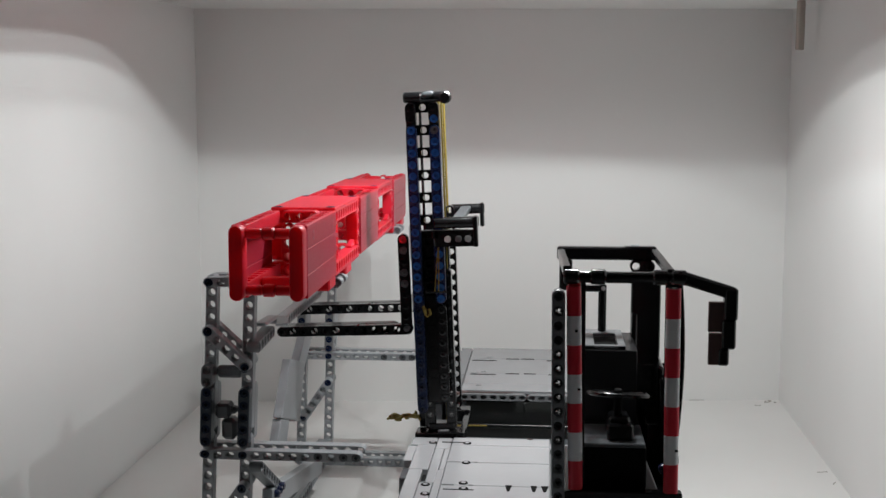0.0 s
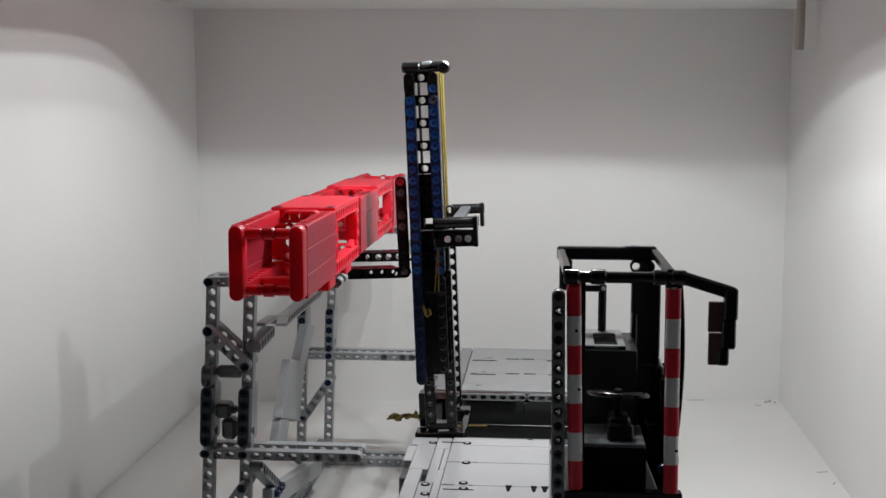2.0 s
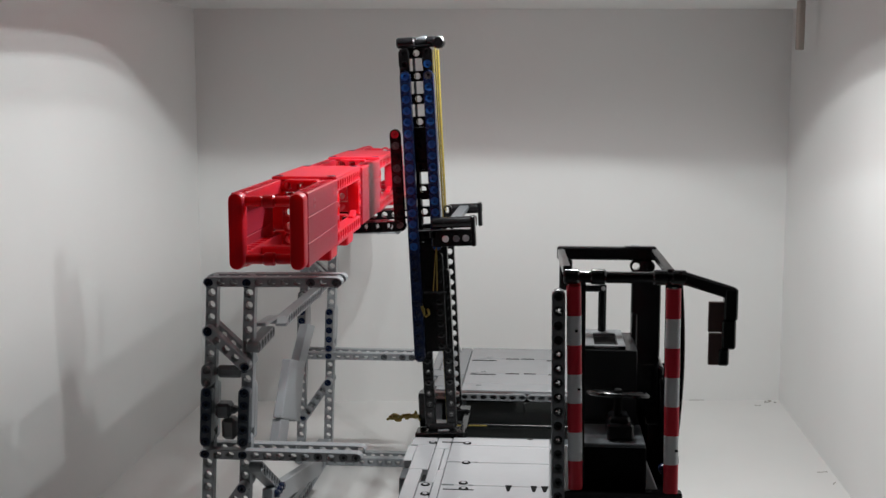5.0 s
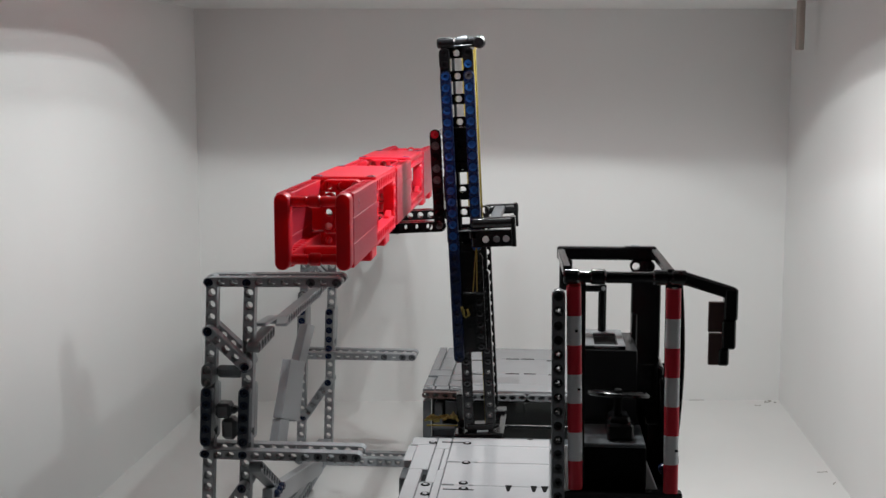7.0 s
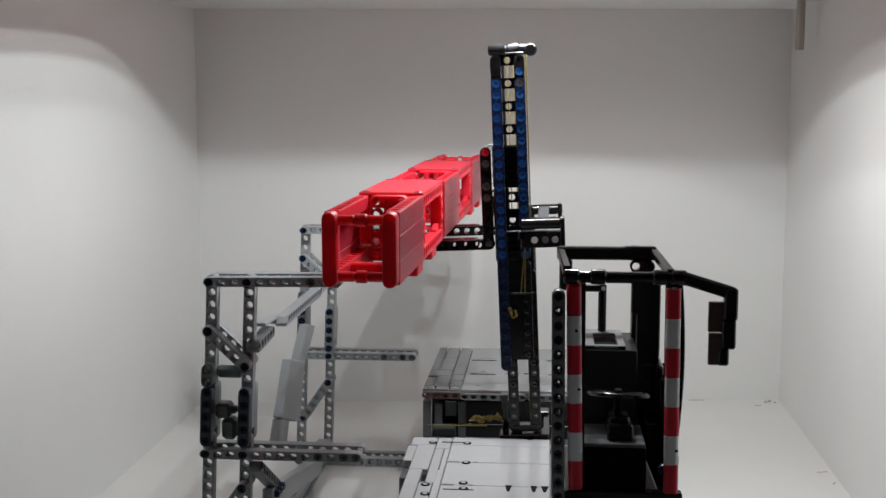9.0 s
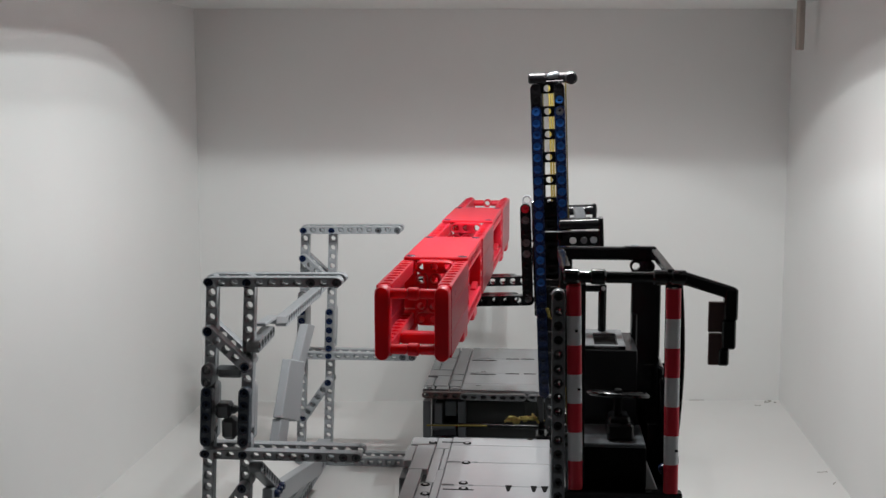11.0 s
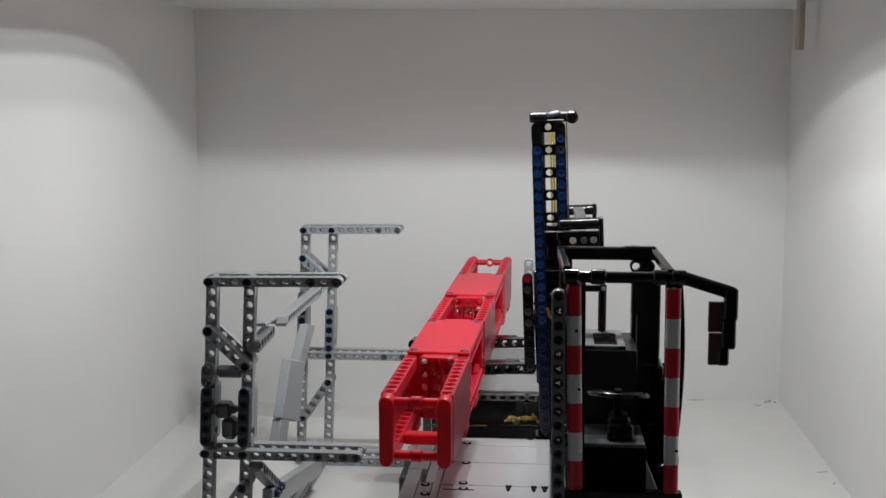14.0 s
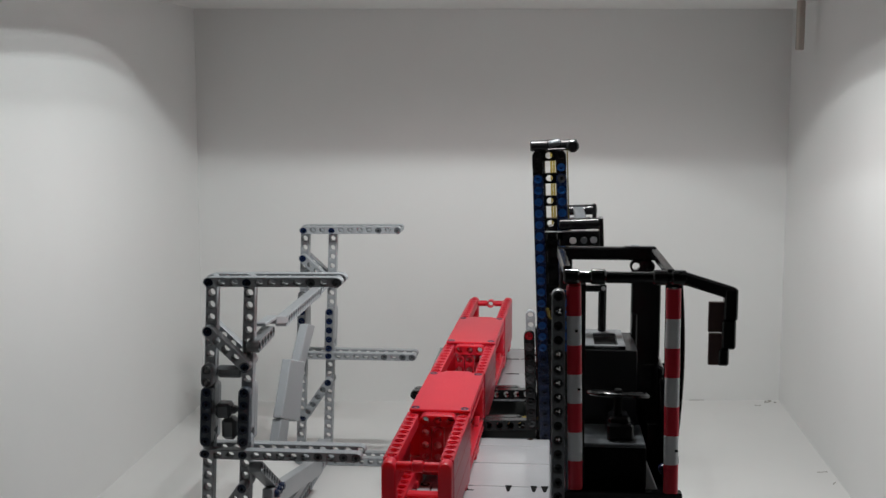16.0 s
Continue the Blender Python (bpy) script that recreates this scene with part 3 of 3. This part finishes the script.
    # roof of rods and joints
    rod("roof_rod", M_BLACK, (1.2, 82.0, 28.5), (9.3, 82.0, 28.5), 0.4, t)
    for x in (1.6, 3.4, 7.6, 8.8):
        rod("roof_joint", M_BLACK, (x - .55, 82, 28.52), (x + .55, 82, 28.52), 0.52, t)
    bar("roof_rod", M_BLACK, (1.3, 82, 28.9), (1.0, 94.5, 28.55), 0.55, 0.7, t)
    bar("roof_rod", M_BLACK, (8.25, 82, 28.8), (8.1, 94.5, 28.7), 0.55, 0.6, t)
    part("roof_rear_bar", join_boxes((0.7, 8.4, 93.9, 94.8, 28.02, 29.0), (5.8, 8.3, 93.6, 94.4, 28.9, 29.12), (0.9, 1.9, 93.9, 94.8, 25.6, 28.0), bevel=0.12), M_BLACK, t)
    beam(t, 2, (6.75, 93.9, 27.6), (1, 0, 0), mat=M_BLACK, name="roof_plate")
    pin(t, (7.75, 93.5, 27.6), (0, -1, 0), M_BLACK, length=0.05)
    rod("roof_joint", M_GREY, (6.4, 94.3, 29.0), (7.0, 94.3, 29.0), 0.2, t)
    # rear wall and pillars
    part("rear_pillar", join_boxes((6.45, 8.7, 93.6, 94.6, 19.5, 27.15), (6.35, 8.75, 93.4, 94.5, 9.9, 20.0), (6.45, 6.9, 93.0, 94, 18, 24), bevel=0.1), M_BLACK, t)
    bar("side_pillar", M_BLACK, (8.9, 92.0, 20.4), (9.5, 90.0, 15.0), 0.4, 0.8, t)
    bar("side_pillar", M_BLACK, (9.2, 88.0, 19.5), (9.5, 87.0, 14.0), 0.3, 0.5, t)
    rod("thin_pillar", M_BLACK, (4.25, 94, 22.4), (4.25, 94, 26.1), 0.32, t)
    rod("thin_pillar", M_BLACK, (2.3, 94, 25.8), (4.5, 94, 25.8), 0.28, t)
    bar("left_rear_post", M_BLACK, (2.2, 94.2, 10), (2.2, 94.2, 26.3), 0.5, 0.5, t)
    # seat box with a grey top frame; a black plate paints the opening's shade
    seat = part("seat_box", join_boxes((2.35, 6.6, 88.2, 95.0, 16.8, 22.15), bevel=0.05), M_CHAR, t)
    part("seat_top", join_boxes((2.45, 3.5, 88.4, 94.6, 22.15, 22.45), (5.2, 5.75, 88.4, 94.6, 22.15, 22.45), (2.45, 5.75, 88.4, 88.95, 22.15, 22.43), (2.45, 5.75, 93.2, 94.6, 22.15, 22.44), bevel=0.04), M_MGREY, seat, "grey frame around a plate painted dark as an opening")
    part("opening", box_bm(3.52, 5.18, 88.97, 93.18, 22.14, 22.2, 0), M_SHADE_BLACK, seat)
    # plain white disc at the joint of the thin pillar
    rod("thin_pillar_pin", M_WHITE, (4.3, 93.6, 25.85), (4.3, 93.75, 25.85), 0.17, t)
    # steering wheel, column, pedals
    wheel = bmesh.new()
    R, r, n, q = 2.1, 0.17, 36, 10
    rings = []
    for i in range(n):
        a = 2 * math.pi * i / n
        rings.append([wheel.verts.new(Vector(((R + r * math.cos(2 * math.pi * k / q)) * math.cos(a), (R + r * math.cos(2 * math.pi * k / q)) * math.sin(a), r * math.sin(2 * math.pi * k / q))) * S) for k in range(q)])
    for i in range(n):
        for k in range(q):
            wheel.faces.new((rings[i][k], rings[(i + 1) % n][k], rings[(i + 1) % n][(k + 1) % q], rings[i][(k + 1) % q]))
    w = part("steering_wheel", wheel, M_BLACK, t, "", Matrix.Translation(Vector((5.12, 85.4, 19.6)) * S) @ pose(0, 0, 0, -10, 2.5, 0))
    for k in range(3):
        a = 2 * math.pi * k / 3 + .5
        part("spoke", rod_bm((0, 0, 0), (2.0 * math.cos(a), 2.0 * math.sin(a), 0), 0.14, n=8), M_BLACK, w)
    # column and cab floor coloured in the shade black
    rod("steering_column", M_SHADE_BLACK, (5.1, 85.6, 16.0), (5.1, 85.4, 19.95), 0.3, t)
    part("dashboard", join_boxes((4.3, 6.15, 83.9, 87.2, 16.3, 17.75), (4.4, 5.9, 84.4, 86.6, 17.6, 18.15), bevel=0.15), M_BLACK, t)
    part("cab_floor", join_boxes((2.3, 7.0, 83.2, 93.4, 9.9, 16.28), bevel=0.1), M_SHADE_BLACK, t)
    slab("floor_plate", M_DGREY, 2.35, 6.9, 83.1, 88.2, 16.3, 16.6, t, label="grey plate of the cab floor")
    # pale pieces added where light patches show low in the cab
    part("step", join_boxes((2.3, 3.7, 82.9, 84.6, 12.9, 13.35), bevel=0.05), M_GREY, t)
    bar("step", M_MGREY, (6.5, 86.0, 15.2), (7.4, 83.2, 13.2), 0.9, 0.25, t)
    bar("cab_sill", M_BLACK, (1.2, 82.4, 13.1), (9.4, 82.4, 13.1), 0.9, 0.8, t, side=(0, 1, 0))
    slab("cab_body", M_BLACK, 1.4, 9.3, 83.0, 95.5, 0.9, 12.7, t)
    slab("cab_skirt", M_BLACK, 1.3, 9.4, 81.9, 83.0, 0.9, 12.6, t)
    slab("cab_back", M_BLACK, 7.4, 9.2, 88.5, 95.2, 9.9, 16.6, t)
    part("side_panel", join_boxes((8.15, 8.6, 88.6, 92.5, 16.5, 20.9), (8.55, 9.05, 87.0, 92.0, 12.7, 20.2), bevel=0.15), M_BLACK, t)
    for hx, hz in ((8.3, 20.3), (8.5, 19.9), (8.72, 19.3)):
        rod("hose", M_BLACK, (hx, 87.6, hz), (hx + .35, 86.2, 13.2), 0.13, t)
    pin(t, (8.1, 82.6, 15.1), (0, -1, 0), M_BLUE, length=0.4)
    # mirror on its arm
    bar("mirror_arm", M_BLACK, (8.7, 81.9, 28.66), (12.5, 81.9, 27.5), 0.7, 0.86, t, side=(0, 1, 0), bevel=0.16)
    mirror = part("mirror", join_boxes((11.8, 12.7, 81.5, 82.4, 25.7, 27.9), (11.7, 12.62, 81.52, 82.38, 23.75, 25.75), (11.5, 12.2, 81.54, 82.36, 22.62, 23.8), bevel=0.12), M_BLACK, t, "black wing mirror with a dark red backing")
    part("mirror_glass", box_bm(10.8, 11.84, 81.7, 82.1, 24.9, 26.95, 0.05), M_MAROON, mirror)
    part("mirror_glass", box_bm(10.85, 11.72, 81.65, 82.1, 22.65, 24.82, 0.05), M_MAROON, mirror)
    for x in (-9.0, 6.0):
        for y in (72, 100, 134):
            wm = part("wheel", rod_bm((x - 1.2, y, 2.1), (x + 1.2, y, 2.1), 2.1, n=28), M_BLACK, t)
            part("rim", rod_bm((x - 1.25, y, 2.1), (x + 1.25, y, 2.1), 1.2, n=20), M_GREY, wm)
    return t


truck = build_truck()


# ---------------------------------------------------------------- the lifting mast
def build_mast():
    m = tagged(empty("lifting_mast"), "black plastic lifting mast with blue beams standing on truck", "forklift mast")
    # fixed part
    for x, n in ((0.0, 13), (1.95, 15)):
        beam(m, n, (x, 1.5, 0.6), (0, 0, 1), mat=M_BLACK, name="post")
        for k in range(n):
            (hollow_pin(m, (x, 1.5, 0.6 + k), M_PIN) if k in (0, 1, 2, 3, 5, 8, 9) else pin(m, (x, 1.12, 0.6 + k), (0, -1, 0), M_PIN, length=0.05))
    beam(m, 20, (1.85, 9.0, 0.6), (0, 0, 1), mat=M_BLACK, name="post")
    bar("post", M_BLACK, (1.95, 1.5, 15.0), (1.95, 1.5, 18.5), 0.75, 0.6, m)
    part("base", join_boxes((-1.4, 3.1, 0.2, 2.4, -1.05, 0.1), (1.2, 3.1, 8.2, 9.8, -1.05, 0.1), (2.5, 3.1, 2.4, 8.2, -1.05, -.2), (-.2, 2.2, .9, 2.2, 0, .8), bevel=0.1), M_BLACK, m)
    part("base_tile", box_bm(0.7, 1.7, .6, 1.4, 0.1, 0.22, 0.03), M_GREY, m)
    slab("back_plate", M_BLACK, 0.1, 2.2, 2.3, 3.0, 7.2, 19.0, m)
    # head
    head = part("head", join_boxes((1.2, 5.0, -.9, 0.0, 17.25, 18.7), (4.65, 5.08, -1.0, 0.1, 17.2, 19.9), (1.0, 1.6, -.9, 13.0, 18.0, 18.7), bevel=0.08), M_BLACK, m)
    part("tube", rod_bm((1.2, -.5, 19.35), (5.0, -.5, 19.35), 0.5, n=18), M_BLACK, head)
    for x in (2.2, 3.4):
        part("collar", rod_bm((x, -.5, 19.35), (x + .12, -.5, 19.35), 0.54, n=18), M_BLACK, head)
    part("tube", rod_bm((1.7, 12.2, 19.35), (5.0, 12.2, 19.35), 0.5, n=18), M_BLACK, head)
    part("end_plate", box_bm(4.55, 4.95, 11.7, 12.8, 17.6, 19.9, 0.08), M_BLACK, head)
    part("spacer", box_bm(2.7, 3.7, 0.0, 12.0, 19.2, 19.7, 0.1), M_DGREY, head)
    part("spacer", box_bm(1.5, 4.4, 11.8, 12.6, 17.6, 18.6, 0.1), M_BLACK, head)
    # three coloured discs stand in for the holes of the head
    for x, mat in ((2.4, M_WHITE), (3.35, M_DGREY), (4.2, M_GREY)):
        part("pin", rod_bm((x, -1.0, 17.95), (x, -.8, 17.95), 0.3, n=14), mat, head)
    part("ledge", box_bm(0.0, 3.4, -.95, -.85, 18.72, 18.82, 0.02), M_DGREY, head)
    # string, knot and stay
    rod("string", M_YELLOW, (1.05, -.62, 13.3), (1.5, -.62, 17.2), 0.05, m)
    rod("string", M_YELLOW, (1.4, -.62, 13.3), (1.55, -.62, 17.2), 0.05, m)
    rod("string", M_TAIL, (1.5, 1.5, 0.2), (1.5, 1.5, 13.0), 0.08, m)
    rod("stay", M_BLACK, (0.2, -.62, 13.2), (2.2, -.62, 13.2), 0.1, m)
    part("string_knot", tangle((0.35, -.75, 11.5), (0.4, 0.12, 0.5), 0.07, 18, 5), M_YELLOW, m, "loose knot of yellow string")
    part("string_tail", tangle((-2.6, 3.0, 1.0), (1.6, 0.8, 0.24), 0.10, 44, 9), M_TAIL, m, "tangled loose end of yellow string")
    part("base_bracket", box_bm(-1.2, -.6, 2.6, 4.2, 0.0, 3.2, 0.1), M_BLACK, m)
    # sliding inner frame
    inner = part("inner_mast", box_bm(-.9, 1.95, -.42, .42, 34.78, 34.95, 0.04), M_BLACK, m)
    for x, n, z0 in ((-.5, 28, 7.3), (1.55, 27, 8.3)):
        # lower pins and lower right beam take darker colours, painted for shade
        low = 10 if x < 0 else 9
        if x > 0:
            beam(inner, low, (x, 0, z0), (0, 0, 1), mat=M_BLACK, name="lower_beam")
        b0 = 0 if x < 0 else low
        beam(inner, n - 2 - b0, (x, 0, z0 + b0), (0, 0, 1), mat=M_BLUE, name="blue_beam")
        beam(inner, 2, (x, 0, z0 + n - 2), (0, 0, 1), mat=M_BLACK, name="tip")
        part("tip", box_bm(x - .44, x + .44, -.2, .46, z0 + n - 2.95, z0 + n - 2.05, 0.04), M_BLACK, inner)
        for k in range(n):
            dark = k == n - 1 or (k == n - 2 and x < 0)
            pin(inner, (x, -.36, z0 + k), (0, -1, 0), M_PIN if dark else M_DGREY if (x > 0 and k == n - 3) else M_PINBLUE_LIT if k >= low else M_BLUE if x < 0 else M_PIN, length=0.05)
    # black rod added as the dark line between the beams, placed for the camera
    rod("inner_rod", M_BLACK, (0.0, 3.0, 19.0), (0.0, 3.0, 34.4), 0.13, inner)
    part("inner_plate", box_bm(-.4, 1.4, 0.55, 0.95, 7.6, 17.5, 0.08), M_BLACK, inner)
    for k in range(13):
        rung(inner, 34.3 - 2.0 * k)
    for x0, x1, y in ((-1.1, 0.5, 0.0), (0.3, 1.6, 0.9), (1.5, 3.0, 0.2)):
        part("top_tube", rod_bm((x0, y, 35.2), (x1, y, 35.2), 0.48, n=18), M_BLACK, inner)
    part("top_pulley", rod_bm((2.6, -.6, 35.1), (2.6, .6, 35.1), 0.55, n=18), M_BLACK, inner)
    part("top_cap", rod_bm((0.5, .2, 35.3), (1.6, .2, 35.5), 0.3, n=14, round_ends=True), M_DGREY, inner)
    for sx, sy, sr in ((0.65, 14.0, 0.11), (0.9, 14.3, 0.11), (1.18, 14.0, 0.12), (0.0, 14.2, 0.06), (2.08, 1.2, 0.06)):
        part("string", rod_bm((sx, sy, 19.0), (sx + .05, sy, 35.0), sr, n=8), M_YELLOW, inner, "taut yellow hoisting string")
    # carriage with two forks
    car = part("fork_carriage", join_boxes((-1.9, -1.3, 0.4, 11.5, 20.0, 21.0), (-1.2, 1.9, 1.55, 2.0, 23.6, 27.4), (-1.2, 0.2, 1.55, 2.0, 17.0, 23.6), (0.9, 1.9, 1.55, 2.0, 17.0, 20.4), (-1.2, 1.9, 1.55, 2.0, 20.9, 21.7), bevel=0.1), M_BLACK, m)
    for y, reach in ((0.3, 0.0), (11.6, 0.7)):
        beam(car, 9 if y < 1 else 4, (-1.7, y, 18.9 if y < 1 else 19.3), (0, 0, 1), mat=M_BLACK, name="upright")
        if y > 1:
            beam(car, 4, (-2.0, y, 23.7), (0, 0, 1), mat=M_GREY, name="upright_cap")
        beam(car, 6, (-6.6, y, 18.75), (1, 0, 0.0), mat=M_BLACK, name="fork_root")
        beam(car, 8, (-13.1 - reach, y, 18.78), (1, 0, 0.0), mat=M_BLACK, name="fork")
        for k in range(8):
            if k % 2 == 0:
                pin(car, (-13.1 - reach + k, y - .38, 18.78), (0, -1, 0), M_BLACK, length=0.05)
        beam(car, 11, (-13.0 - reach, y + 1, 18.78), (1, 0, 0.0), mat=M_BLACK, name="fork")
        for k, mat in ((8, M_DRED), (7, M_DGREY), (6, M_BLACK), (5, M_DGREY), (4, M_DGREY), (3, M_BLACK), (2, M_BLACK), (1, M_BLACK), (0, M_DGREY)):
            if y > 1 and k > 2:
                continue
            pin(car, (-1.7, y - .36, (18.9 if y < 1 else 19.3) + k), (0, -1, 0), mat, length=0.08)
    return m, inner, car


def rung(parent, z):
    beam(parent, 3, (-.5, 0.97, z), (1, 0, 0), mat=M_BLACK, name="rung")


def tangle(c, size, r, n, seed):
    """A tangled string: a tube along a wandering path."""
    rnd = random.Random(seed)
    pts = [Vector((c[0] + size[0] * (-1 + 2 * k / n) + rnd.uniform(-.35, .35) * size[0], c[1] + rnd.uniform(-1, 1) * size[1], c[2] + rnd.uniform(-1, 1) * size[2])) for k in range(n)]
    bm = bmesh.new()
    for a, b in zip(pts, pts[1:]):
        rod_bm(a, b, r, bm, n=6)
    return bm


mast, inner_mast, fork_carriage = build_mast()


# ---------------------------------------------------------------- movement
def motions():
    def mast_pose(x, tilt):
        return pose(x * S, 107.0 * S, 10.0 * S, 0, -tilt, 0)

    walk(mast, [(t, mast_pose(x, a)) for t, x, a in (
        (0.0, -10.5, 2.3), (2.5, -10.5, 2.3), (2.9, -10.5, 2.8), (5.0, -10.5, 2.9), (5.3, -10.2, 2.9), (8.5, -3.8, 2.9),
        (9.2, -2.4, 2.3), (10.5, 0.25, 2.2), (10.8, 0.45, 2.2), (16.0, 0.45, 2.2))])
    lift = ((0.0, -4.75), (2.55, -1.7), (2.9, -1.45), (3.1, -1.25), (4.1, -0.05), (4.4, 0.0), (8.3, 0.0), (8.6, -0.1), (9.0, -0.65), (11.5, -3.6), (16.0, -8.95))
    walk(inner_mast, [(t, pose(0, 0, d * S)) for t, d in lift])
    walk(fork_carriage, [(t, pose(0, 0, (1.97 * d + (0.4 if t < 8.8 else 0.1)) * S, 0, 0, 0 if t < 8.5 else -0.3 if t < 8.8 else -1.2)) for t, d in lift])
    walk(girder, [(t, pose(x * S, y * S, (z + 41) * S, p, 0, w)) for t, x, y, z, w, p in (
        (0.0, -18.28, 77.57, -13.68, 0.74, -0.75), (2.35, -18.28, 77.57, -13.68, 0.74, -0.75), (3.05, -18.23, 77.35, -13.63, 0.64, 0.01), (3.5, -18.17, 77.17, -12.77, 0.62, 0.16), (4.0, -18.07, 77.07, -11.67, 0.62, 0.22),
        (4.3, -18.07, 77.07, -11.51, 0.62, 0.22), (5.0, -18.07, 77.02, -11.51, 0.62, 0.22), (5.35, -17.67, 77.02, -11.51, 0.63, 0.22), (7.0, -15.08, 77.02, -11.5, 0.65, 0.22), (7.5, -14.21, 77.07, -11.5, 0.62, 0.22),
        (8.0, -13.27, 77.17, -11.49, 0.57, 0.24), (8.45, -12.47, 77.37, -11.49, 0.37, 0.26), (8.7, -12.35, 78.03, -11.93, -0.76, 0.33), (9.0, -12.28, 78.52, -12.84, -1.89, 0.49), (9.5, -11.46, 78.59, -14.04, -1.92, 0.46),
        (10.5, -9.32, 78.74, -16.53, -1.66, 0.35), (10.9, -8.89, 78.87, -17.52, -1.68, 0.38), (11.5, -8.88, 79.03, -18.98, -1.72, 0.52), (12.5, -8.88, 79.56, -21.48, -1.78, 0.65), (14.0, -8.9, 80.76, -25.64, -1.92, 1.02),
        (15.0, -8.98, 81.57, -28.4, -1.99, 1.2), (15.5, -8.98, 81.97, -29.67, -2.02, 1.08), (16.0, -8.98, 82.37, -30.69, -2.05, 0.88))])


motions()
